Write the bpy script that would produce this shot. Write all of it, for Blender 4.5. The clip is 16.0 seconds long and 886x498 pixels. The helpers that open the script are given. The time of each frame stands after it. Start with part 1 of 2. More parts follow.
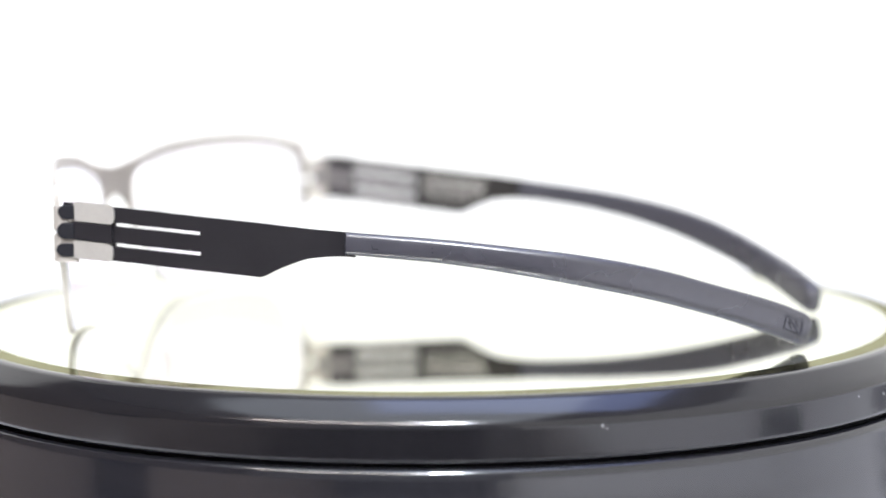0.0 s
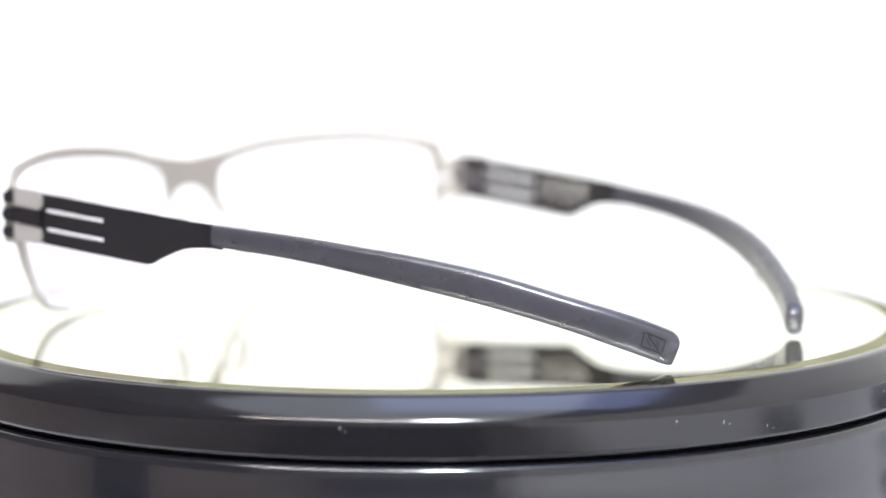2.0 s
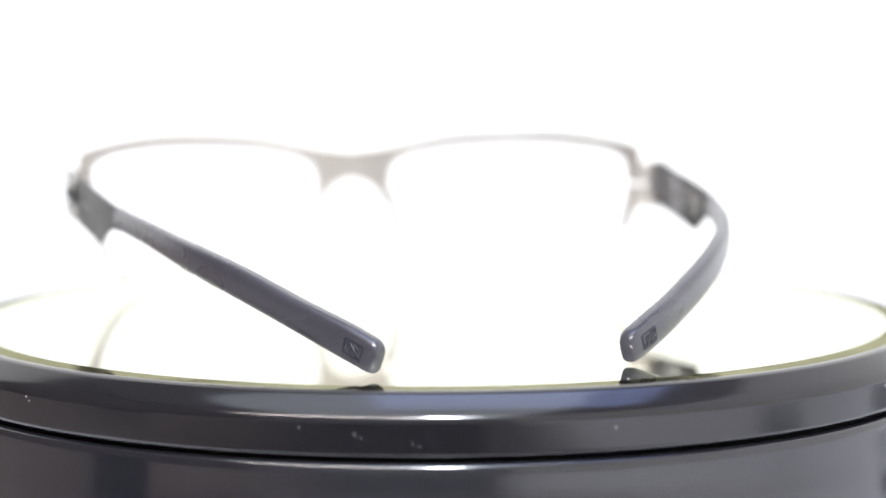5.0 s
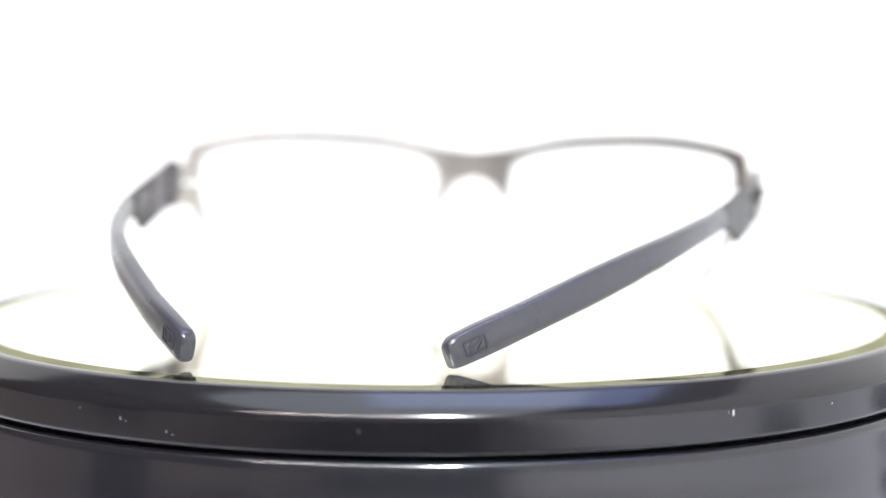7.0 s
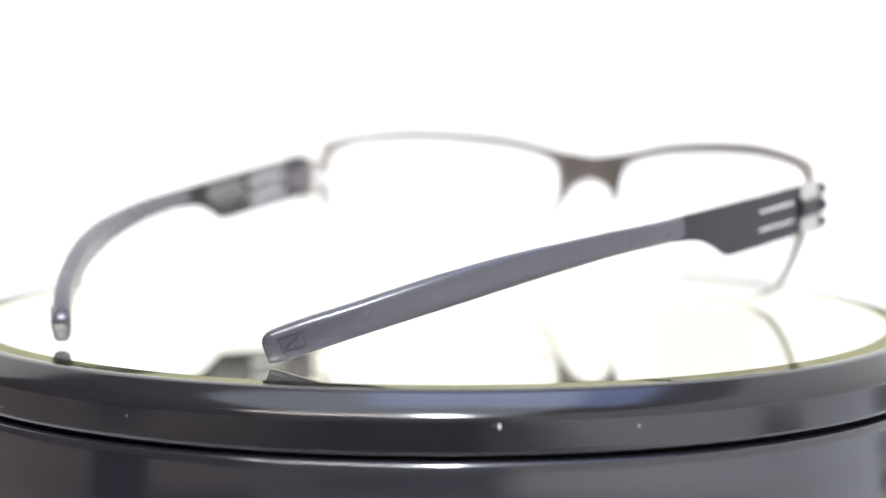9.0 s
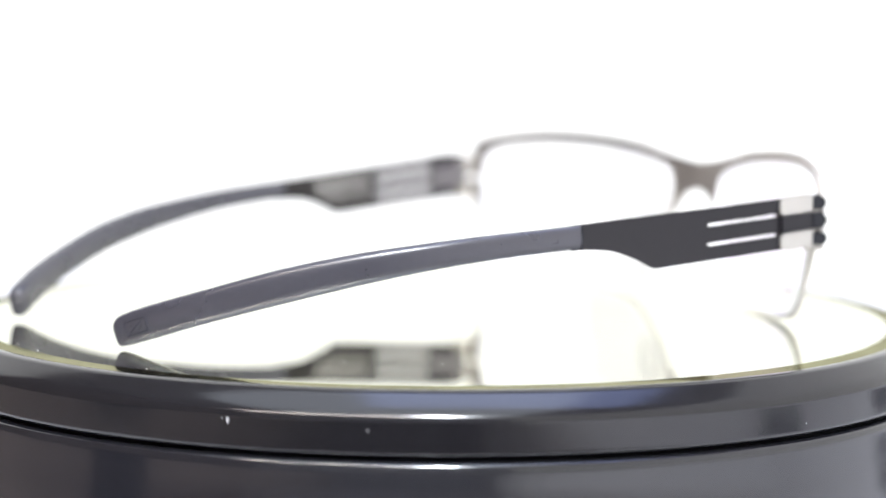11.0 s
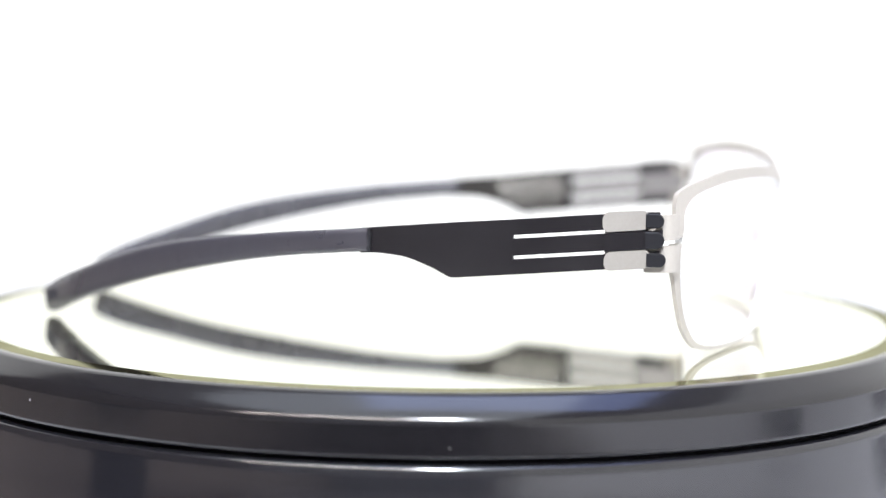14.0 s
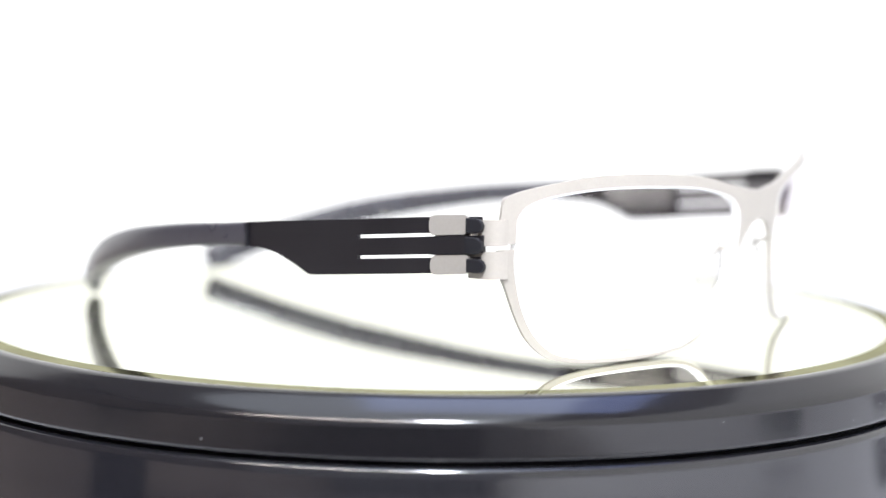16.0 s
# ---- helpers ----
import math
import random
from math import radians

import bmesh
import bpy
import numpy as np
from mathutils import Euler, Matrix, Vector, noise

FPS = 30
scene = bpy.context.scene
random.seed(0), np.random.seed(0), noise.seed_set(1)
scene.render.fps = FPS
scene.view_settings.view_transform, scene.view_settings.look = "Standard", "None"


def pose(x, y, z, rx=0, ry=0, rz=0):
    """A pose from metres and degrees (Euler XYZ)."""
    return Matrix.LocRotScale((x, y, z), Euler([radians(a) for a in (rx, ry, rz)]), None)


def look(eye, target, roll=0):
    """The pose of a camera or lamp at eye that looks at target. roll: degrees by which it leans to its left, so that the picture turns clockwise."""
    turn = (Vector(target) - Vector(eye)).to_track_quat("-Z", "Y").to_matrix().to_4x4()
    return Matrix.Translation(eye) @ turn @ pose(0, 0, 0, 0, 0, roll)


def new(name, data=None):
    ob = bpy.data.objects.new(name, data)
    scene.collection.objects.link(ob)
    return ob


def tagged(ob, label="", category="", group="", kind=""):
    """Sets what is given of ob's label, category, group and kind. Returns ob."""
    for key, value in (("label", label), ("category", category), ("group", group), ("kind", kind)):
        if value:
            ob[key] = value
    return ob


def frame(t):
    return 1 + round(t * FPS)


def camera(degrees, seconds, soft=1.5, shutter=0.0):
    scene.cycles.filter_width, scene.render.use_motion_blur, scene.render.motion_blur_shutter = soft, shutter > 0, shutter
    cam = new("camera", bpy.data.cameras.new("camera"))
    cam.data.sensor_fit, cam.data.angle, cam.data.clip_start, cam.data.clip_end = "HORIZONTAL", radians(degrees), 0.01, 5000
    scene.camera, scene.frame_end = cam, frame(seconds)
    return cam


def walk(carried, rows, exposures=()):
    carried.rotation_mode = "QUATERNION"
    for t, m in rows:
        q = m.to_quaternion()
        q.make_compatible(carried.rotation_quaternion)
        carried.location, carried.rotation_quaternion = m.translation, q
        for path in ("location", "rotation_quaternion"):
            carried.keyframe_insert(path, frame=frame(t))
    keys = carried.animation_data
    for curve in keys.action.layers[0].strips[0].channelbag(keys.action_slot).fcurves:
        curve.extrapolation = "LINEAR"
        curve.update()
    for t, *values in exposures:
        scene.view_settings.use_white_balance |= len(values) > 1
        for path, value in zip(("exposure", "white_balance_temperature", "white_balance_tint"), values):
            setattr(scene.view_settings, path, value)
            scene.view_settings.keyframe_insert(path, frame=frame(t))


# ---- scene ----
MM = 0.001

# ---------------------------------------------------------------- camera: on a stand, it does not move
cam = camera(22.8, 16.0, soft=1.4)
EYE = Vector((0.00185, -0.43941, 0.06086))
cam.data.dof.use_dof = True
cam.data.dof.focus_distance = 0.372
cam.data.dof.aperture_fstop = 9.0
STAND = look(EYE, EYE + Vector((0, math.cos(0.10817), -math.sin(0.10817))), 0.2183)
walk(cam, [(0, STAND), (16, STAND)], exposures=[(0, 0.0), (16, 0.0)])


# the turn of the table, degrees: nearly even, about 12 degrees a second
TURN_T = (0, 0.5, 1.5, 3, 6.5, 7.95, 9, 11.8, 13, 14, 15, 16)
TURN_A = (73.43, 67.6, 55.06, 37.0, -4.71, -22.31, -34.45, -70.13, -85.74, -97.72, -109.56, -121.4)
# the disc sits a little askew on its spindle
ASKEW = pose(0, 0, 0, math.degrees(-0.0083), math.degrees(-0.0052), 0)


def turn_rows(seat):
    rows = []
    for i in range(33):
        t = i / 2
        rows.append((t, pose(0, 0, 0, 0, 0, float(np.interp(t, TURN_T, TURN_A))) @ ASKEW @ seat))
    return rows


# ---------------------------------------------------------------- world and lamps
world = bpy.data.worlds.new("world")
world.use_nodes = True
scene.world = world
world.node_tree.nodes["Background"].inputs[0].default_value = (0.8, 0.85, 1.0, 1)
world.node_tree.nodes["Background"].inputs[1].default_value = 0.3


def area_lamp(name, eye, target, w, h, power, colour):
    data = bpy.data.lights.new(name, "AREA")
    data.shape, data.size, data.size_y, data.energy, data.color = "RECTANGLE", w, h, power, colour
    ob = new(name, data)
    ob.matrix_world = look(eye, target)
    return ob


# unseen fill panel under the ceiling, added to brighten walls and steel
area_lamp("room_fill", (-0.35, -1.0, 1.66), (-0.45, -1.0, 0.0), 1.9, 1.9, 33.0, (0.80, 0.88, 1.0))
area_lamp("ceiling_lamp", (0.27, -0.10, 1.30), (0.27, -0.10, 0), 0.95, 0.60, 7.0, (0.36, 0.48, 1.0))
area_lamp("tube_lamp", (-0.42, -0.95, 0.80), (0, 0, 0), 0.78, 0.035, 8.0, (1.0, 0.90, 0.84))
area_lamp("spot_lamp", (0.03, -0.75, 0.60), (0, 0, 0), 0.09, 0.075, 14.0, (0.90, 0.94, 1.0))


# ---------------------------------------------------------------- materials
def material(name, colour, rough=0.5, metal=0.0, grain=0.0, scale=300.0, bump=0.0, second=0.0, **more):
    """A principled material with grain at two scales in colour, roughness and relief."""
    m = bpy.data.materials.new(name)
    m.use_nodes = True
    nodes, links = m.node_tree.nodes, m.node_tree.links
    p = nodes["Principled BSDF"]
    p.inputs["Base Color"].default_value = (*colour, 1)
    p.inputs["Roughness"].default_value = rough
    p.inputs["Metallic"].default_value = metal
    for key, value in more.items():
        p.inputs[key.replace("_", " ")].default_value = value
    co = nodes.new("ShaderNodeTexCoord")
    fine, coarse = nodes.new("ShaderNodeTexNoise"), nodes.new("ShaderNodeTexNoise")
    for n, s in ((fine, scale), (coarse, scale / 14)):
        n.inputs["Scale"].default_value = s
        n.inputs["Detail"].default_value = 4
        links.new(co.outputs["Object"], n.inputs["Vector"])
    if grain:
        add = nodes.new("ShaderNodeMath")
        add.operation = "ADD"
        links.new(fine.outputs["Fac"], add.inputs[0])
        links.new(coarse.outputs["Fac"], add.inputs[1])
        ramp = nodes.new("ShaderNodeMapRange")
        ramp.inputs["From Min"].default_value, ramp.inputs["From Max"].default_value = 0.6, 1.4
        ramp.inputs["To Min"].default_value, ramp.inputs["To Max"].default_value = 1 - grain, 1 + grain
        links.new(add.outputs[0], ramp.inputs["Value"])
        mix = nodes.new("ShaderNodeMix")
        mix.data_type, mix.blend_type = "RGBA", "MULTIPLY"
        mix.inputs["Factor"].default_value = 1
        mix.inputs["A"].default_value = (*colour, 1)
        links.new(ramp.outputs[0], mix.inputs["B"])
        links.new(mix.outputs["Result"], p.inputs["Base Color"])
    if second:
        r2 = nodes.new("ShaderNodeMapRange")
        r2.inputs["From Min"].default_value, r2.inputs["From Max"].default_value = 0.35, 0.7
        r2.inputs["To Min"].default_value, r2.inputs["To Max"].default_value = max(rough - second, 0.01), rough + second
        links.new(coarse.outputs["Fac"], r2.inputs["Value"])
        links.new(r2.outputs[0], p.inputs["Roughness"])
    if bump:
        b = nodes.new("ShaderNodeBump")
        b.inputs["Strength"].default_value = bump
        b.inputs["Distance"].default_value = 0.0002
        links.new(fine.outputs["Fac"], b.inputs["Height"])
        links.new(b.outputs[0], p.inputs["Normal"])
    return m


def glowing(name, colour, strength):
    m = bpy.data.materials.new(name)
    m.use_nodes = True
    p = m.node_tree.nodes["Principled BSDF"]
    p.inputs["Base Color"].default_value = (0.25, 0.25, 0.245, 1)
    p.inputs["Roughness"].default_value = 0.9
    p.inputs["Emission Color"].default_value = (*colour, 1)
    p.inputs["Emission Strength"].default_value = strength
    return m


def clear(name, tint, gloss, ior, most=1.0):
    """Thin clear sheet: straight through, with a coated gloss that rises at grazing angles."""
    m = bpy.data.materials.new(name)
    m.use_nodes = True
    nodes, links = m.node_tree.nodes, m.node_tree.links
    nodes.remove(nodes["Principled BSDF"])
    see, shine, mix, f = (nodes.new("ShaderNode" + k) for k in ("BsdfTransparent", "BsdfGlossy", "MixShader", "Fresnel"))
    see.inputs[0].default_value = (*tint, 1)
    shine.inputs["Color"].default_value = (*gloss, 1)
    shine.inputs["Roughness"].default_value = 0.02
    f.inputs["IOR"].default_value = ior
    less = nodes.new("ShaderNodeMath")
    less.operation = "MULTIPLY"
    less.inputs[1].default_value = most
    links.new(f.outputs[0], less.inputs[0])
    links.new(less.outputs[0], mix.inputs[0])
    links.new(see.outputs[0], mix.inputs[1])
    links.new(shine.outputs[0], mix.inputs[2])
    links.new(mix.outputs[0], nodes["Material Output"].inputs["Surface"])
    return m


def tinted_mirror(name, colour, rough, grain):
    """Silvered glass: a tinted mirror with faint smears."""
    m = bpy.data.materials.new(name)
    m.use_nodes = True
    nodes, links = m.node_tree.nodes, m.node_tree.links
    nodes.remove(nodes["Principled BSDF"])
    g = nodes.new("ShaderNodeBsdfGlossy")
    co, noise, ramp = nodes.new("ShaderNodeTexCoord"), nodes.new("ShaderNodeTexNoise"), nodes.new("ShaderNodeMapRange")
    noise.inputs["Scale"].default_value = 60
    noise.inputs["Detail"].default_value = 5
    ramp.inputs["From Min"].default_value, ramp.inputs["From Max"].default_value = 0.3, 0.7
    ramp.inputs["To Min"].default_value, ramp.inputs["To Max"].default_value = 1 - grain, 1 + grain
    tint = nodes.new("ShaderNodeVectorMath")
    tint.operation = "SCALE"
    tint.inputs[0].default_value = colour
    links.new(co.outputs["Object"], noise.inputs["Vector"])
    links.new(noise.outputs["Fac"], ramp.inputs["Value"])
    links.new(ramp.outputs[0], tint.inputs["Scale"])
    links.new(tint.outputs[0], g.inputs["Color"])
    g.inputs["Roughness"].default_value = rough
    links.new(g.outputs[0], nodes["Material Output"].inputs["Surface"])
    return m


STEEL = material("matt_silver_steel", (0.40, 0.372, 0.338), 0.40, 0.2, 0.05, 1800, 0.06, 0.06, Specular_Tint=(0.72, 0.69, 0.65, 1), Specular_IOR_Level=0.25)
BLACK_STEEL = material("black_coated_steel", (0.0112, 0.0100, 0.0120), 0.38, 0.0, 0.10, 1500, 0.05, 0.05, Specular_IOR_Level=0.3)
BACK_STEEL = material("grey_steel_back", (0.41, 0.375, 0.345), 0.33, 1.0, 0.06, 1500, 0.05, 0.05)
CLIP_STEEL = material("brushed_silver_steel", (0.36, 0.34, 0.315), 0.36, 0.35, 0.06, 1800, 0.06, 0.05)
# darker copy of the grey steel: shade on the inner hinge put into colour
DARKENED_STEEL = material("darkened_grey_steel", (0.17, 0.16, 0.16), 0.45, 0.8, 0.06, 1500, 0.05, 0.05)
INNER_STEEL = material("grey_steel", (0.020, 0.018, 0.017), 0.55, 0.0, 0.06, 1500, 0.05, 0.05, Specular_IOR_Level=0.15)
KNOB = material("black_plastic", (0.010, 0.010, 0.013), 0.5, 0.0, 0.1, 1200, 0.03, Specular_IOR_Level=0.25)
RUBBER = material("smoky_blue_rubber", (0.051, 0.049, 0.061), 0.30, 0.0, 0.10, 700, 0.2, 0.06, Transmission_Weight=0.3, IOR=1.47, Coat_Weight=0.40, Coat_Roughness=0.24)
# the sleeve's own rubber, with the shade of the relief put into its colour
RUBBER_MARK = material("darkened_raised_rubber", (0.028, 0.028, 0.036), 0.22, 0.0, 0.1, 900, 0.05)
PRINT = material("pale_print", (0.34, 0.32, 0.30), 0.6, 0.0, 0.05, 900)
LENS = clear("coated_lens", (0.992, 0.99, 0.992), (0.88, 0.66, 1.0), 1.5, 0.12)
LENS_RIM = material("frosted_lens_edge", (0.85, 0.85, 0.84), 0.4, 0.0, 0.03, 900, 0.0, 0.0, Transmission_Weight=0.4)
PAD = clear("clear_silicone", (0.95, 0.95, 0.95), (0.9, 0.9, 0.9), 1.25)
MIRROR = tinted_mirror("silvered_mirror", (0.88, 0.885, 0.79), 0.012, 0.012)
MIRROR_EDGE = tinted_mirror("greenish_glass_edge", (0.29, 0.285, 0.185), 0.05, 0.14)
RIM_BLACK = material("glossy_black_plastic", (0.0092, 0.0087, 0.0102), 0.15, 0.0, 0.15, 420, 0.012, 0.03, Specular_IOR_Level=0.5)
BASE_BLACK = material("satin_black_plastic", (0.0100, 0.0098, 0.0122), 0.14, 0.0, 0.15, 420, 0.015, 0.03, Specular_IOR_Level=0.75)
GROOVE = material("dull_black_plastic", (0.006, 0.006, 0.007), 0.7, 0.0, 0.1, 300)
SCUFF = material("dust", (0.55, 0.55, 0.56), 0.9, 0.0, 0.1, 2000)
# the paper itself gives off light; no lamp stands behind it
PAPER = glowing("glowing_white_paper", (1.0, 0.995, 0.965), 1.0)
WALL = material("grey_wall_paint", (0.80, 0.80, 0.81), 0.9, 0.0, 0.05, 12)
# dark brown put in place of a dimly lit left side
WALL_DIM = material("dimmed_brown_surface", (0.22, 0.175, 0.15), 0.9, 0.0, 0.08, 12)
CLOTH = material("dark_blue_cloth", (0.016, 0.021, 0.036), 0.95, 0.0, 0.15, 40, 0.1, Specular_IOR_Level=0.03)
TABLE = material("white_table", (0.82, 0.81, 0.81), 0.6, 0.0, 0.05, 20)


# ---------------------------------------------------------------- mesh helpers
def part(name, bm, mat, parent=None, label="", smooth=True, second=None):
    me = bpy.data.meshes.new(name)
    bmesh.ops.recalc_face_normals(bm, faces=bm.faces)
    bm.to_mesh(me)
    bm.free()
    me.materials.append(mat)
    if second:
        me.materials.append(second)
    if smooth:
        for f in me.polygons:
            f.use_smooth = True
        me.set_sharp_from_angle(angle=radians(35))
    ob = new(name, me)
    if parent:
        ob.parent = parent
    if label:
        ob["label"] = label
    return ob


def spline(points, n):
    """Catmull-Rom through rows of numbers: n rows evenly spread over the spans."""
    p = np.array(points, float)
    p = np.vstack([2 * p[0] - p[1], p, 2 * p[-1] - p[-2]])
    out = []
    for s in np.linspace(0, len(p) - 3 - 1e-9, n):
        i, u = int(s), s - int(s)
        a, b, c, d = p[i:i + 4]
        out.append(0.5 * (2 * b + (c - a) * u + (2 * a - 5 * b + 4 * c - d) * u * u + (3 * b - 3 * c + d - a) * u ** 3))
    return np.array(out)


def loft(bm, loops, closed=True, caps=True):
    """Joins rows of points; each row is a closed loop."""
    rows = [[bm.verts.new(Vector(p) * MM) for p in loop] for loop in loops]
    n = len(rows[0])
    for a, b in zip(rows, rows[1:]):
        for i in range(n if closed else n - 1):
            j = (i + 1) % n
            bm.faces.new((a[i], a[j], b[j], b[i]))
    if caps:
        bm.faces.new(rows[0][::-1])
        bm.faces.new(rows[-1])
    return rows


def lathe(bm, profile, n=192, centre=False):
    """Turns a profile of (radius, height) in millimetres about z."""
    rings = []
    for r, z in profile:
        rings.append([bm.verts.new((r * MM * math.cos(2 * math.pi * i / n), r * MM * math.sin(2 * math.pi * i / n), z * MM)) for i in range(n)])
    for a, b in zip(rings, rings[1:]):
        for i in range(n):
            j = (i + 1) % n
            bm.faces.new((a[i], a[j], b[j], b[i]))
    if centre:
        bm.faces.new(rings[0])
    return rings


def box(bm, x0, x1, y0, y1, z0, z1, bevel=0.0):
    vs = [bm.verts.new((x * MM, y * MM, z * MM)) for x in (x0, x1) for y in (y0, y1) for z in (z0, z1)]
    fs = [bm.faces.new([vs[i] for i in q]) for q in ((0, 1, 3, 2), (4, 6, 7, 5), (0, 4, 5, 1), (2, 3, 7, 6), (0, 2, 6, 4), (1, 5, 7, 3))]
    if bevel:
        es = list({e for f in fs for e in f.edges})
        bmesh.ops.bevel(bm, geom=es, offset=bevel * MM, segments=2, affect="EDGES")


# ---------------------------------------------------------------- the set round the table
def build_set():
    bm = bmesh.new()
    # the unseen right end runs on to the front, glow added for reflections
    plan = [(-0.86, 0.40), (-0.68, 0.49), (-0.50, 0.54), (-0.38, 0.56), (0.0, 0.57), (0.40, 0.56), (0.62, 0.46), (0.78, 0.26), (0.86, 0.0), (0.86, -0.3), (0.82, -0.62), (0.66, -0.98), (0.36, -1.22)]
    plan = spline(plan, 40)
    rows = []
    for x, y in plan:
        col = []
        d = Vector((x, y, 0)).normalized()
        for s in np.linspace(0, 1, 10):
            a = s * math.pi / 2
            col.append(bm.verts.new((x - d.x * 0.10 * (1 - math.sin(a)), y - d.y * 0.10 * (1 - math.sin(a)), -0.0495 + 0.10 * (1 - math.cos(a)))))
        col.append(bm.verts.new((x, y, 0.45)))
        col.append(bm.verts.new((x, y, 0.95)))
        rows.append(col)
    for a, b in zip(rows, rows[1:]):
        for i in range(len(a) - 1):
            bm.faces.new((a[i], a[i + 1], b[i + 1], b[i]))
    tagged(part("backdrop", bm, PAPER), "bright white seamless paper backdrop that glows by itself", "backdrop", kind="structure")

    table = tagged(new("table"), "plain white table with unseen added side leaves under the turntable", "table")
    bm = bmesh.new()
    box(bm, -230, 900, -150, 700, -80, -50, 4)
    part("tabletop", bm, TABLE, table)
    # unseen white leaf, extends the table to brighten reflections on the right
    bm = bmesh.new()
    box(bm, 150, 900, -700, -151, -80, -50.5, 4)
    part("side_leaf", bm, TABLE, table)
    # unseen leaf added on the left, brown to keep its reflection dim and warm
    bm = bmesh.new()
    box(bm, -800, -231, -700, 700, -80, -50.5, 4)
    part("side_leaf", bm, WALL_DIM, table, "added brown leaf that dims the rim's reflection")

    # two dark felt pads lie on the table, and a low covered box on its brown leaf
    for x, y, turn in ((0.281, -0.114, 4), (0.303, 0.062, -3)):
        bm = bmesh.new()
        box(bm, -23, 23, -26, 26, 0, 3, 0.8)
        pad = tagged(part("felt_pad", bm, CLOTH), "small flat dark blue felt pad lying on the white table", "pad", "felt pads on the table")
        pad.matrix_world = pose(x, y, -0.05, 0, 0, turn)
    bm = bmesh.new()
    box(bm, -40, 40, -38, 38, 0, 42, 3)
    case = tagged(part("covered_box", bm, CLOTH), "low dark blue cloth-covered box on the brown table leaf", "box")
    case.matrix_world = pose(-0.334, -0.190, -0.0505, 0, 0, 18)

    # unseen dark cloth in soft folds, standing in for camera, tripod and operator
    bm = bmesh.new()
    loops = []
    for i in range(90):
        x = -1150 + i * 16.3
        y = -1560 + 26 * math.sin(i * 0.9) + 10 * math.sin(i * 2.3)
        loops.append([(x, y, -800), (x, y, -130), (x, y - 4, -130), (x, y - 4, -800)])
    loft(bm, loops)
    tagged(part("curtain", bm, CLOTH), "dark blue cloth standing in for the dark camera side", "curtain")

    # unseen walls close the room; left, back and floor darkened to dim mirrored light
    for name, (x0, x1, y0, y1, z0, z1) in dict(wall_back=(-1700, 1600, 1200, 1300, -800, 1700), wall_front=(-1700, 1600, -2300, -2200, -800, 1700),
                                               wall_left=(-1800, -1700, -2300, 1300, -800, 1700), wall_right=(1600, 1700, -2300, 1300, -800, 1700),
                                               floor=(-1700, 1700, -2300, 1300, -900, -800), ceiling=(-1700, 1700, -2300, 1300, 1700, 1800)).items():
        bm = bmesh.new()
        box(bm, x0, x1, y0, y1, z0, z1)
        tagged(part(name, bm, WALL_DIM if name in ("wall_left", "wall_back", "floor") else WALL, smooth=False), ("plain darkened brown " if name in ("wall_left", "wall_back", "floor") else "plain grey painted ") + name.split("_")[0] + " of the room", name.split("_")[0], kind="structure")


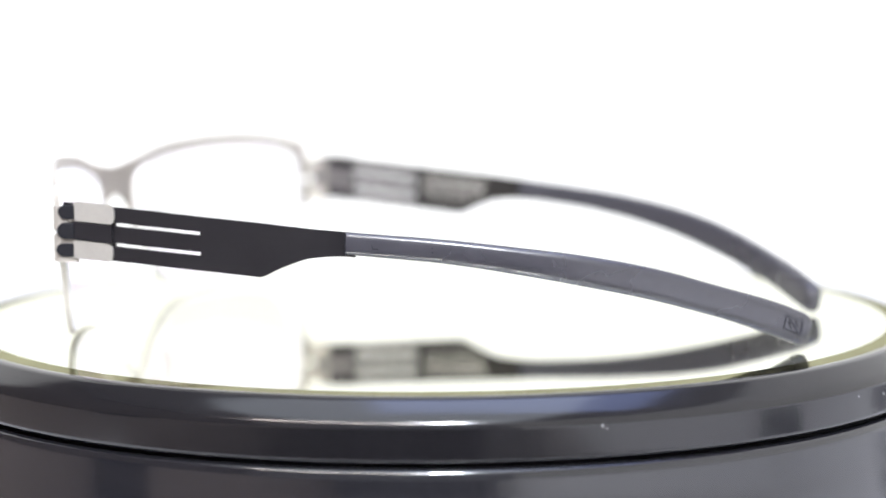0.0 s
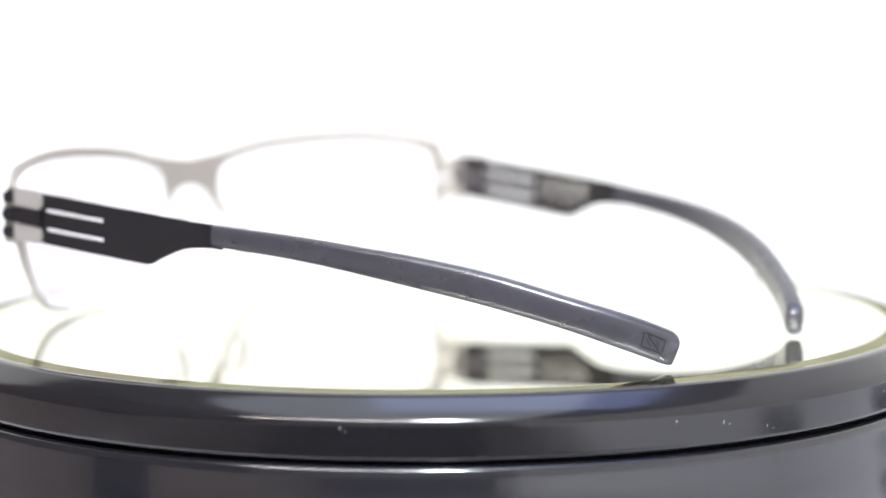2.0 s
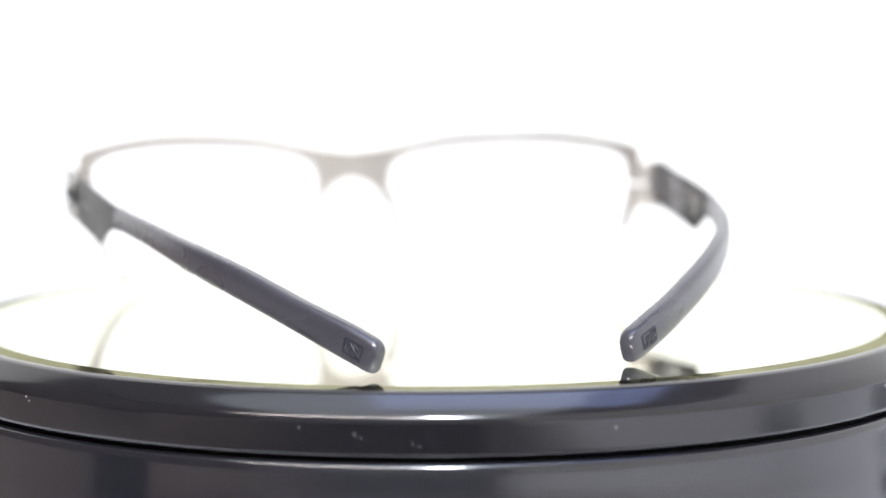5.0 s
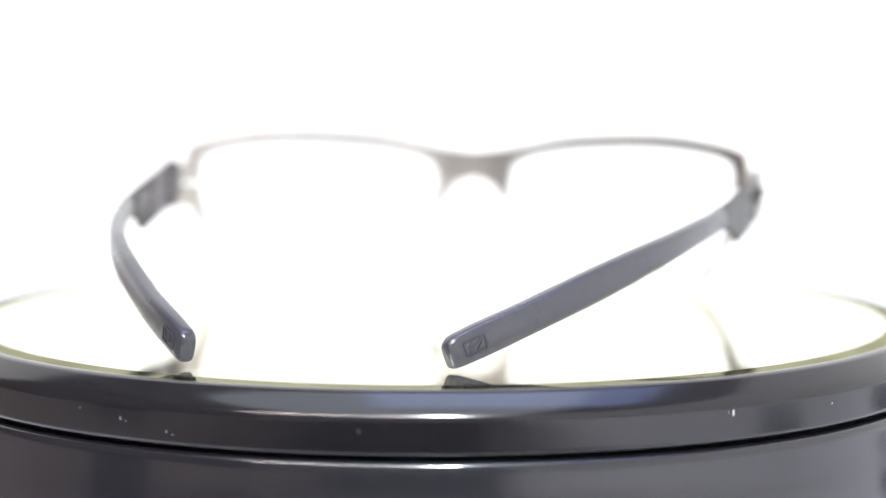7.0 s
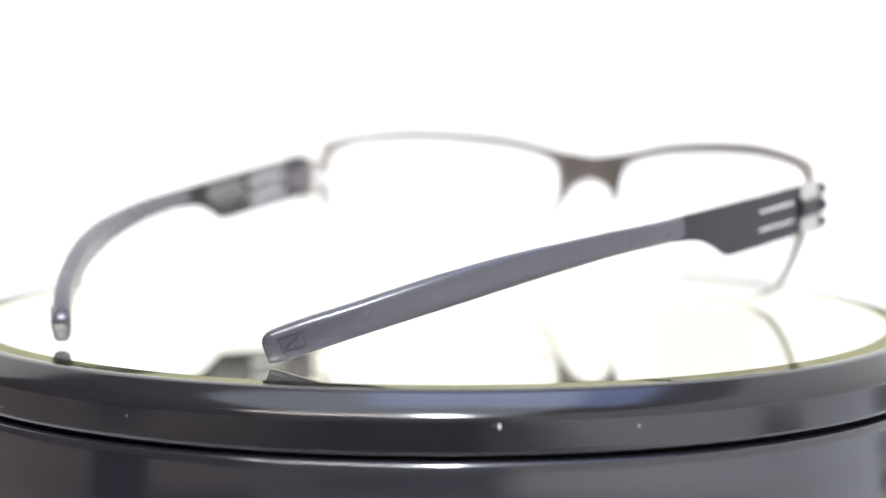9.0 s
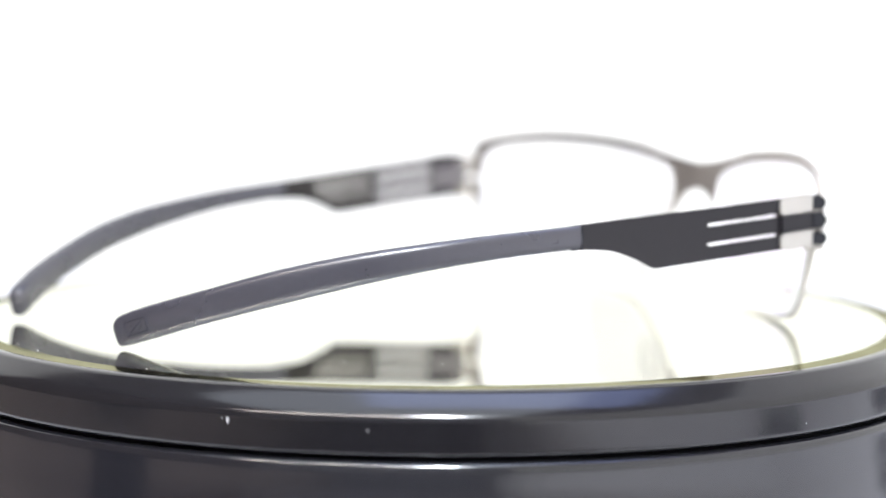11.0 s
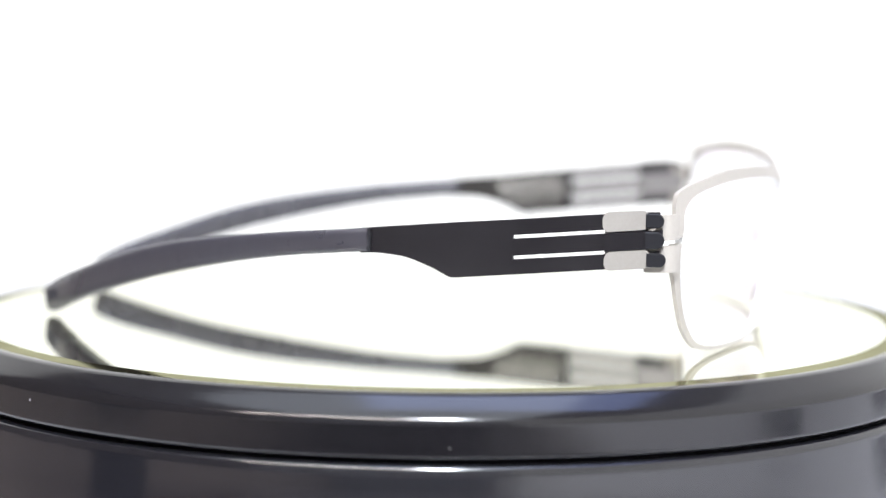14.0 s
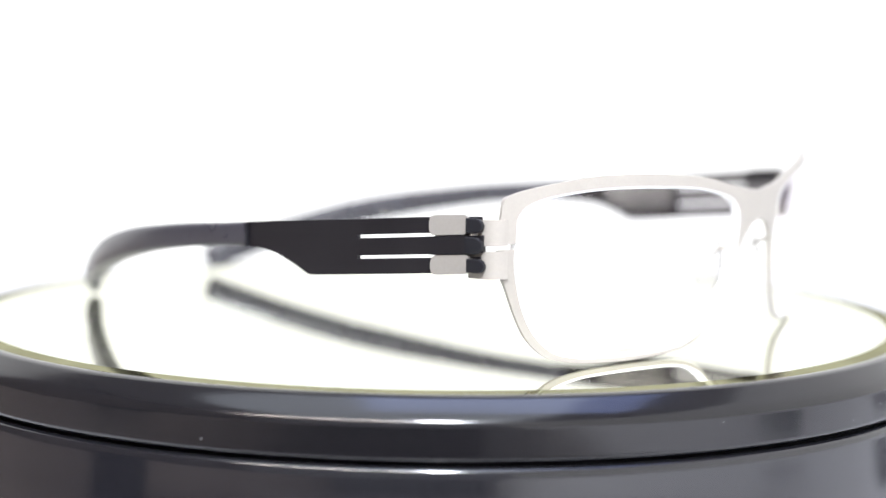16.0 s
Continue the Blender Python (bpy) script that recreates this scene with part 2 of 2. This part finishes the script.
# ---------------------------------------------------------------- turntable
def build_turntable():
    top = tagged(new("turntable"), "round turntable with a mirror top and glossy black rim, turning", "turntable")
    bm = bmesh.new()
    lathe(bm, [(89.9, 0.0), (60, 0.0), (20, 0.0), (2, 0.0)])
    bm.faces.new(list(bm.verts)[-192:])
    part("mirror", bm, MIRROR, top, "round silvered mirror plate", smooth=False)
    bm = bmesh.new()
    lathe(bm, [(89.9, 0.0), (92.4, -0.10), (93.5, -0.16), (93.7, -0.4), (93.7, -3.0)])
    part("mirror_bevel", bm, MIRROR_EDGE, top, "pale greenish bevelled glass edge")
    bm = bmesh.new()
    lathe(bm, [(93.72, -3), (93.73, -0.1), (93.79, 0), (93.95, 0.04), (94.6, -0.02), (95.2, -0.12), (95.55, -0.25), (95.8, -0.45), (96.9, -1.58), (97.6, -2.28), (98.1, -2.84), (98.43, -3.3), (98.65, -3.72), (98.77, -4.1), (98.82, -4.45), (98.82, -4.7), (98.82, -9.2), (98.82, -9.5), (98.63, -9.85), (98.22, -10.1), (88, -10.1)])
    part("rim", bm, RIM_BLACK, top, "glossy black plastic rim")
    rng = random.Random(4)
    # dust on the glass and small scuffs on the rim
    def speck(r, a, z, w, h, upright):
        bm = bmesh.new()
        n = 7
        pts = [(w * math.cos(2 * math.pi * i / n) * rng.uniform(0.6, 1), h * math.sin(2 * math.pi * i / n) * rng.uniform(0.6, 1)) for i in range(n)]
        ca, sa = math.cos(a), math.sin(a)
        def at(u, v, off):
            return (((r + off) * ca - u * sa), ((r + off) * sa + u * ca), z + v) if upright else ((r + v) * ca - u * sa, (r + v) * sa + u * ca, z + off)
        loft(bm, [[at(u, v, 0.0) for u, v in pts], [at(u * 0.7, v * 0.7, 0.06) for u, v in pts]])
        part("dust_speck", bm, SCUFF, top)
    speck(98.82, math.atan2(-78.6, 67.8), -5.3, 0.22, 0.85, True)
    speck(98.82, math.atan2(-78.6, 67.8) - 0.010, -5.1, 0.07, 0.18, True)
    # faint scratches round the side of the rim
    for turn, z, w, h in ((-147.4, -4.7, 0.10, 0.24), (-146.9, -5.3, 0.08, 0.2), (-115.4, -5.4, 0.05, 0.3), (-110.2, -6.2, 0.04, 0.45), (-109.5, -6.7, 0.16, 0.05), (-104.9, -7.7, 0.05, 0.4), (-104.2, -8.2, 0.2, 0.05), (-85.8, -6.0, 0.06, 0.3)):
        speck(98.82, radians(turn), z, w, h, True)
    for _ in range(6):
        speck(98.82, rng.uniform(0, 6.28), rng.uniform(-8.2, -4.8), rng.uniform(0.04, 0.13), rng.uniform(0.05, 0.3), True)
    for _ in range(90):
        speck(90 * math.sqrt(rng.random()), rng.uniform(0, 6.28), 0.004, rng.uniform(0.08, 0.26), rng.uniform(0.06, 0.2), False)
    bm = bmesh.new()
    lathe(bm, [(88, -10.1), (96.6, -10.8), (97.2, -10.9)])
    part("groove", bm, GROOVE, top, "dull black gap under the rim")
    bm = bmesh.new()
    lathe(bm, [(97.2, -10.95), (98.3, -10.98), (98.75, -11.12), (99, -11.4), (99.13, -11.8), (99.2, -12.3), (99.24, -12.8), (99.34, -14.5), (99.5, -16.5), (99.72, -18.8), (100.1, -22), (101.2, -34), (102.2, -46), (101.7, -48.6), (92, -49)])
    part("drum", bm, BASE_BLACK, top, "glossy black plastic drum")
    return top


# ---------------------------------------------------------------- spectacles
# plan and height of each arm, from tip to hinge: along, out, top edge, lower edge (mm)
ARM_A = [(-79.1, 23.4, 6.3, 0.0), (-75.5, 26.8, 8.3, 2.0), (-71.7, 30.2, 10.0, 3.9), (-65.8, 34.8, 12.2, 6.5), (-54.7, 42.0, 16.0, 10.3), (-43.7, 47.7, 18.5, 13.1), (-32.6, 52.0, 20.1, 15.4), (-21.6, 55.3, 21.4, 17.2), (-10.7, 58.0, 22.3, 18.3), (0.2, 60.2, 23.1, 19.2), (11.1, 61.7, 24.2, 20.1), (21.8, 63.0, 25.2, 21.0), (32.6, 64.2, 26.3, 22.0), (45.6, 65.1, 27.4, 23.0)]
ARM_B = [(-75.4, 20.5, 5.9, -0.1), (-71.3, 25.3, 8.2, 1.9), (-65.4, 31.5, 10.8, 4.7), (-54.3, 41.0, 15.1, 8.9), (-43.2, 48.3, 18.1, 12.4), (-32.1, 53.7, 20.0, 15.1), (-21.0, 57.5, 21.4, 17.0), (-10.0, 60.3, 22.4, 18.2), (1.1, 62.3, 23.5, 19.1), (12.1, 63.6, 24.5, 20.1), (23.1, 64.7, 25.4, 21.0), (34.1, 65.5, 26.4, 22.0), (45.6, 65.8, 27.2, 22.9)]
FACE_Y, FACE_BOW = 67.8, 0.00470


def face(x, z, back=0.0):
    """A point of the bowed front sheet, which leans in below, back millimetres behind its face."""
    n = Vector((2 * FACE_BOW * x, 1, 0)).normalized()
    return (x - n.x * back, FACE_Y - FACE_BOW * x * x - n.y * back - 0.12 * max(24.0 - z, 0.0), z)


# opening of one eye and the edge of the sheet outside it, pair by pair: (x, z) inside, (x, z) outside
EYE_PAIRS = [(8.9, 25.1, 0, 28.6), (10.2, 26.9, 6.5, 29.3), (13.5, 28.5, 12.6, 30.4), (21.9, 30.2, 21, 32.1), (31.7, 31, 31.2, 33), (40, 31.3, 40, 33.3),
             (47.5, 31.1, 48, 33.1), (55, 30.2, 56.9, 31.9), (59, 28.9, 62, 30.6), (60.8, 26.9, 63.3, 29.3), (61.05, 24.2, 63.7, 25.2), (61.05, 22.5, 63.8, 22.5),
             (61.05, 21.5, 63.8, 21.5), (60.9, 19, 63.3, 18.1), (60.1, 15.4, 61.8, 15), (58.6, 11, 59.8, 10.5), (56.1, 6.7, 57.1, 5.9), (52.3, 3.3, 52.9, 2.4),
             (47.1, 1.8, 47.3, 1), (40, 1.3, 40, 0.5), (31.7, 1.25, 31.7, 0.45), (24.2, 1.6, 24, 0.85), (19.4, 2.7, 18.8, 2), (15.8, 4.8, 15.2, 4.3),
             (12.7, 8.7, 12, 8.3), (10.2, 12.9, 9.5, 12.6), (8.7, 16.9, 8, 16.7), (8.4, 20.2, 6.9, 18.4), (8.5, 22.9, 4.2, 21.9), (8.9, 25.1, 0, 23.3)]


def build_front(glasses):
    for s in (1, -1):
        bm = bmesh.new()
        ends = []
        for pairs in (EYE_PAIRS[:12], EYE_PAIRS[12:]):
            loops = []
            for xi, zi, xo, zo in spline(pairs, 80):
                loops.append([face(s * xi, zi), face(s * max(xo, 0), zo), face(s * max(xo, 0), zo, 0.8), face(s * xi, zi, 0.8)])
            first = len(bm.faces)
            r = loft(bm, loops, caps=False)
            bm.faces.ensure_lookup_table()
            # back below 12 mm takes the paler front steel, lightened as if lit
            for k, f in enumerate(bm.faces[first:]):
                f.material_index = 1 if k % 4 == 2 and f.calc_center_median().z > 0.012 else 0
            ends += [r[0], r[-1]]
        bm.faces.new(ends[1])
        bm.faces.new(ends[2])
        bm.faces.new((ends[0][0], ends[0][1], ends[3][1]))
        bm.faces.new((ends[0][3], ends[0][2], ends[3][2])).material_index = 1
        part("rim_half", bm, STEEL, glasses, "thin matt silver steel rim around one lens", second=BACK_STEEL)

        # lens and its frosted edge
        loop = spline([(a, b) for a, b, _, _ in EYE_PAIRS], 96)[:-1]
        mid = np.array([35.4, 16.4])
        bm = bmesh.new()
        for back, flip in ((0.1, False), (1.3, True)):
            rings = []
            for k in (1.0, 0.8, 0.6, 0.4, 0.2):
                rings.append([bm.verts.new(Vector(face(s * (mid[0] + (x - mid[0]) * k), mid[1] + (z - mid[1]) * k, back)) * MM) for x, z in loop])
            for a, b in zip(rings, rings[1:]):
                for i in range(len(a)):
                    j = (i + 1) % len(a)
                    bm.faces.new((a[i], a[j], b[j], b[i]))
            bm.faces.new(rings[-1])
        lens = part("lens", bm, LENS, glasses, "clear coated spectacle lens")
        lens.visible_shadow = False
        bm = bmesh.new()
        loops = []
        for x, z in loop:
            d = (mid - (x, z)) / np.linalg.norm(mid - (x, z))
            a, b = (x, z), (x + d[0] * 0.45, z + d[1] * 0.45)
            loops.append([face(s * a[0], a[1], -0.1), face(s * b[0], b[1], 0.0), face(s * b[0], b[1], 1.3), face(s * a[0], a[1], 1.5)])
        loops.append(loops[0])
        loft(bm, loops, caps=False)
        edge = part("lens_edge", bm, LENS_RIM, lens, "frosted white lens edge")
        edge.visible_shadow = False

        # arm of the nose pad and the pad itself
        bm = bmesh.new()
        path = spline([(*face(s * 8.0, 19.2, 0.4),), (s * 7.8, 64.9, 18.4), (s * 8.2, 63.2, 17.8), (s * 8.7, 62.2, 16.8)], 14)
        loops = [[(p[0] + 0.35 * math.cos(a), p[1], p[2] + 0.35 * math.sin(a)) for a in np.linspace(0, 2 * math.pi, 9)[:-1]] for p in path]
        loft(bm, loops)
        part("pad_arm", bm, STEEL, glasses)
        bm = bmesh.new()
        loops = []
        for v in np.linspace(-0.97, 0.97, 12):
            w = math.sqrt(1 - v * v)
            loops.append([(s * (8.7 + 1.1 * v * -0.8) + 1.0 * w * math.cos(a), 61.4 + 2.6 * w * math.sin(a), 15.2 + 5.3 * v) for a in np.linspace(0, 2 * math.pi, 15)[:-1]])
        loft(bm, loops)
        pad = part("nose_pad", bm, PAD, glasses, "clear silicone nose pad")
        pad.visible_shadow = False

        # endpiece: the sheet folded back to the hinge, with a slot across it
        bend = spline([(62.4, 49.5), (64.0, 49.0), (65.2, 48.1), (65.7, 46.9), (65.6, 45.4), (65.4, 43.6)], 18)
        for z0, z1 in ((22.3, 26.7), (16.8, 21.4)):
            bm = bmesh.new()
            loops = []
            for i, (x, y) in enumerate(bend):
                a, b = bend[max(i - 1, 0)], bend[min(i + 1, len(bend) - 1)]
                n = np.array([-(b - a)[1], (b - a)[0]]) / np.linalg.norm(b - a)
                loops.append([(s * x, y, z0), (s * x, y, z1), (s * (x - n[0] * 0.7), y - n[1] * 0.7, z1), (s * (x - n[0] * 0.7), y - n[1] * 0.7, z0)])
            loft(bm, loops)
            part("endpiece", bm, STEEL, glasses)


def build_arm(glasses, s, rows):
    """One arm: s is -1 or 1 for its side. Its parts hang under the steel blade."""
    tab = spline(rows, 260)
    ys = tab[:, 0]

    def out(y):
        return float(np.interp(y, ys, tab[:, 1]))

    def top(y):
        return float(np.interp(y, ys, tab[:, 2]))

    heel = spline([(-9, 17.7), (-4.5, 18.5), (1.2, 18.2), (4.2, 17.4), (7.3, 16.15), (9.4, 15.1), (10.6, 14.75), (13, 14.95), (25, 16.05), (38, 17.25), (47, 18.05)], 200)

    def low(y):
        return float(np.interp(y, heel[:, 0], heel[:, 1]))

    def cut_a(y):
        return 22.2 + (y - 21) * 0.09

    def cut_b(y):
        return 18.65 + (y - 21.3) * 0.09

    def band(bm, y0, y1, lo, hi, n, off=0.0, thick=0.8, taper=0.0):
        loops = []
        for i, y in enumerate(np.linspace(y0, y1, n)):
            t0, t1 = lo(y), hi(y)
            d = (out(y + 0.5) - out(y - 0.5))
            nx, ny = 1 / math.hypot(1, d), -d / math.hypot(1, d)
            if taper:
                e = min(y - y0, y1 - y)
                k = taper - math.sqrt(max(taper * taper - max(taper - e, 0) ** 2, 0)) if e < taper else 0
                t0, t1 = t0 + k, t1 - k
            a, b = off + thick / 2, off - thick / 2
            x = out(y)
            loops.append([(s * (x + nx * a), y + ny * a, t0), (s * (x + nx * a), y + ny * a, t1), (s * (x + nx * b), y + ny * b, t1), (s * (x + nx * b), y + ny * b, t0)])
        loft(bm, loops)

    bm = bmesh.new()
    band(bm, -6.0, 21.2, low, top, 60)
    blade = part("temple_arm", bm, BLACK_STEEL, glasses, "black coated steel arm with three flat prongs")

    for end, lo, hi in ((46.3, lambda y: cut_a(y) + 0.32, top), (46.8, lambda y: cut_b(y) + 0.32, lambda y: cut_a(y) - 0.32), (46.3, low, lambda y: cut_b(y) - 0.32)):
        bm = bmesh.new()
        band(bm, 21.2, end, lo, hi, 22)
        part("prong", bm, BLACK_STEEL, blade)
        # bare inner side of the prong, in the darkened steel
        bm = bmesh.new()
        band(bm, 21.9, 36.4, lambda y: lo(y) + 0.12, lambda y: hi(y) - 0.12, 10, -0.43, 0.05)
        part("inner_strip", bm, DARKENED_STEEL, blade, "darkened grey steel inner strip")

    # inner face of the blade is bare grey steel with printed lines
    bm = bmesh.new()
    band(bm, -3.5, 20.9, lambda y: low(y) + 0.15, lambda y: top(y) - 0.15, 40, -0.43, 0.05)
    inner = part("inner_face", bm, INNER_STEEL, blade, "grey steel inner face")
    rng = random.Random(7)
    for line in range(5):
        y = 4.0 + line * 0.5
        z = 22.1 - line * 1.3
        while y < 18.5:
            w = rng.uniform(0.7, 2.2)
            bm = bmesh.new()
            h = 0.58 if line in (1, 2) else 0.34
            if z - 0.2 > low(y) + 0.4:
                band(bm, y, y + w, lambda q: z + (q - 4) * 0.097, lambda q: z + h + (q - 4) * 0.097, 3, -0.5, 0.06)
                part("printed_line", bm, PRINT, blade)
            else:
                bm.free()
            y += w + rng.uniform(0.35, 0.8)

    # silver clip plates outside the outer prongs, and a tongue inside the middle one
    bm = bmesh.new()
    band(bm, 36.6, 44.4, lambda y: cut_a(y) - 0.05, lambda y: top(y) + 0.4, 30, 0.75, 0.6, taper=1.1)
    part("clip_plate", bm, CLIP_STEEL, blade, "silver clip plate")
    bm = bmesh.new()
    band(bm, 36.9, 44.7, lambda y: low(y) - 0.2, lambda y: cut_b(y) + 0.1, 30, 0.75, 0.6, taper=1.1)
    part("clip_plate", bm, CLIP_STEEL, blade, "silver clip plate")
    # silver tongue, its shaded look put into a darker steel colour
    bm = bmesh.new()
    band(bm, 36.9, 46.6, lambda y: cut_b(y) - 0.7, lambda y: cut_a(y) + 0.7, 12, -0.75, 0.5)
    part("clip_tongue", bm, DARKENED_STEEL, blade, "silver tongue behind the middle prong, darkened in colour")
    bm = bmesh.new()
    band(bm, 37.0, 44.4, lambda y: cut_b(y) + 0.25, lambda y: cut_a(y) - 0.25, 12, 0.95, 0.5)
    part("middle_prong", bm, BLACK_STEEL, blade)
    # flat heads of the prongs, round at the front end
    for y0, y1, z0, z1, off in ((43.9, 47.0, 24.5, 26.95, 0.72), (43.9, 47.1, 21.0, 23.85, 0.95), (44.1, 47.4, 17.85, 20.2, 0.72)):
        bm = bmesh.new()
        mid, r = (z0 + z1) / 2, (z1 - z0) / 2
        outline = [(y0, z0), (y1 - r, z0)] + [(y1 - r + r * math.sin(a), mid - r * math.cos(a)) for a in np.linspace(0.15, math.pi - 0.15, 16)] + [(y1 - r, z1), (y0, z1)]
        loops = []
        for k, q in ((-0.45, 0.9), (-0.3, 1.0), (0.35, 1.0), (0.5, 0.86)):
            loops.append([(s * (out(min(y, 46)) + off + k), y0 + (y - y0) * (0.96 + 0.04 * q), mid + (z - mid) * q) for y, z in outline])
        loft(bm, loops)
        part("prong_head", bm, KNOB, blade, "black rounded prong head")
    for z0, z1 in ((24.0, 26.7), (17.7, 20.2)):
        bm = bmesh.new()
        loops = [[(s * (out(45) + 0.1 + 0.75 * q * math.cos(a)), 44.9 + 0.75 * q * math.sin(a), z) for a in np.linspace(0, 2 * math.pi, 17)[:-1]]
                 for z, q in ((z0, 0.85), (z0 + 0.12, 1.0), (z1 - 0.12, 1.0), (z1, 0.85))]
        loft(bm, loops)
        part("hinge_barrel", bm, STEEL, blade, "polished silver hinge barrel")

    # rubber sleeve with a rounded section over a slim core
    bm = bmesh.new()
    loops = []
    y_tip = rows[0][0]
    line = [y_tip + q for q in (0.0, 0.05, 0.15, 0.3, 0.5, 0.75, 1.05, 1.4)] + list(np.linspace(y_tip + 1.9, -4.4, 80))
    for y in line:
        e = y - y_tip
        swell = math.sqrt(max(1 - (1 - min(e, 1.4) / 1.4) ** 2, 0.0)) * 0.36 + 0.64
        i = int(np.clip(np.searchsorted(ys, y), 1, len(ys) - 1))
        d = tab[i, :3] - tab[i - 1, :3]
        lowv, topv = float(np.interp(y, ys, tab[:, 3])), float(np.interp(y, ys, tab[:, 2]))
        if y > -9:
            lowv = max(lowv, 17.8 + (y + 9) * 0.15)
        tang = Vector((s * d[1], d[0], d[2])).normalized()
        across = tang.cross(Vector((0, 0, 1))).normalized()
        up = across.cross(tang).normalized()
        c = Vector((s * out(y), y, (lowv + topv) / 2))
        hh = (topv - lowv) / 2 * (up.z if up.z > 0.5 else 1) * swell
        hw = (1.15 + 0.6 * min(1, max(0, (-y - 4) / 60))) * swell
        c.z -= (1 / swell - 1) * hh * 0.6
        ring = []
        for a in np.linspace(0, 2 * math.pi, 41)[:-1]:
            ca, sa = math.cos(a), math.sin(a)
            u = math.copysign(abs(ca) ** 0.58, ca) * hw
            v = math.copysign(abs(sa) ** 0.58, sa) * hh
            ring.append(c + across * u + up * v)
        loops.append(ring)
    loft(bm, loops)
    part("sleeve", bm, RUBBER, blade, "smoky grey-blue translucent rubber temple sleeve")
    bm = bmesh.new()
    band(bm, y_tip + 0.8, -9.0, lambda y: (float(np.interp(y, ys, tab[:, 3])) * 0.82 + top(y) * 0.18), lambda y: (float(np.interp(y, ys, tab[:, 3])) * 0.16 + top(y) * 0.84), 60, 0.0, 0.6)
    part("core", bm, BLACK_STEEL, blade)
    # dark ragged seam where the sleeve meets the blade
    bm = bmesh.new()
    loops = []
    wob = random.Random(11 + s)
    for z in np.linspace(low(-4.3) + 0.1, top(-4.3) - 0.1, 13):
        a, b = -4.75 + wob.uniform(-0.12, 0.12), -4.25 + wob.uniform(-0.12, 0.18)
        loops.append([(s * (out(y) + w), y, z) for y, w in ((a, 1.2), (b, 1.0), (b, -1.0), (a, -1.2))])
    loft(bm, loops)
    part("sleeve_seam", bm, KNOB, blade, "dark ragged glue seam")
    # raised square device near the tip
    device = ((-1.5, 1.3, 1.5, 1.3, 0.16), (-1.5, -1.3, 1.5, -1.3, 0.16), (-1.5, -1.3, -1.5, 1.3, 0.12), (1.5, -1.3, 1.5, 1.3, 0.12),
              (-1.0, -0.9, 0.9, 0.9, 0.3), (-0.9, 0.1, -0.3, 0.6, 0.22), (0.2, -0.8, 0.9, 0.2, 0.22))
    ticks = ((-0.9, -0.5, 0.9, -0.5, 0.06), (0.9, -0.5, 0.9, 0.1, 0.06))
    dots = ((-0.15, 0.5, 0.15, 0.5, 0.1), (-0.15, -0.3, 0.15, -0.3, 0.1))
    for yl, (u0, v0, u1, v1, w) in [(y_tip + 2.9, q) for q in device] + [(-9.5, q) for q in ticks] + [(-19.0, q) for q in dots]:
        lift = 0.0 if yl < -40 else -0.34 - 0.1 * (yl > -12)
        bm = bmesh.new()
        mids = []
        for q in (0, 0.5, 1):
            u, v = u0 + (u1 - u0) * q, v0 + (v1 - v0) * q
            y = yl + u * (0.85 if yl < -40 else 0.62)
            y -= (top(y + 0.5) - top(y - 0.5)) * v * 0.35
            zc = (float(np.interp(y, ys, tab[:, 3])) + top(y)) / 2
            d = out(y + 0.5) - out(y - 0.5)
            nx, ny = 1 / math.hypot(1, d), -d / math.hypot(1, d)
            for k in (1.5 + lift, 1.98 + lift * 1.45):
                mids.append((s * (out(y) + nx * k), y + ny * k, zc + v))
        du, dv = u1 - u0, v1 - v0
        vert = abs(du) < 0.1
        loops = []
        for i in range(3):
            a, b = Vector(mids[2 * i]), Vector(mids[2 * i + 1])
            w3 = Vector((s * (out(yl + 0.5) - out(yl - 0.5)), 1, 0)).normalized() * w if vert else Vector((0, 0, w))
            loops.append([a - w3, a + w3, b + w3 * 0.7, b - w3 * 0.7])
        loft(bm, loops)
        part("raised_mark", bm, RUBBER_MARK, blade)


def build_glasses():
    glasses = tagged(new("eyeglasses"), "half-black eyeglasses with thin silver steel front standing open on the mirror", "eyeglasses")
    build_front(glasses)
    build_arm(glasses, -1, ARM_A)
    build_arm(glasses, 1, ARM_B)
    return glasses


build_set()
turntable = build_turntable()
glasses = build_glasses()


def motions():
    walk(turntable, turn_rows(Matrix()))
    walk(glasses, turn_rows(pose(-0.0037, 0.001, 0.00005, 0, 0.2, 0)))


motions()
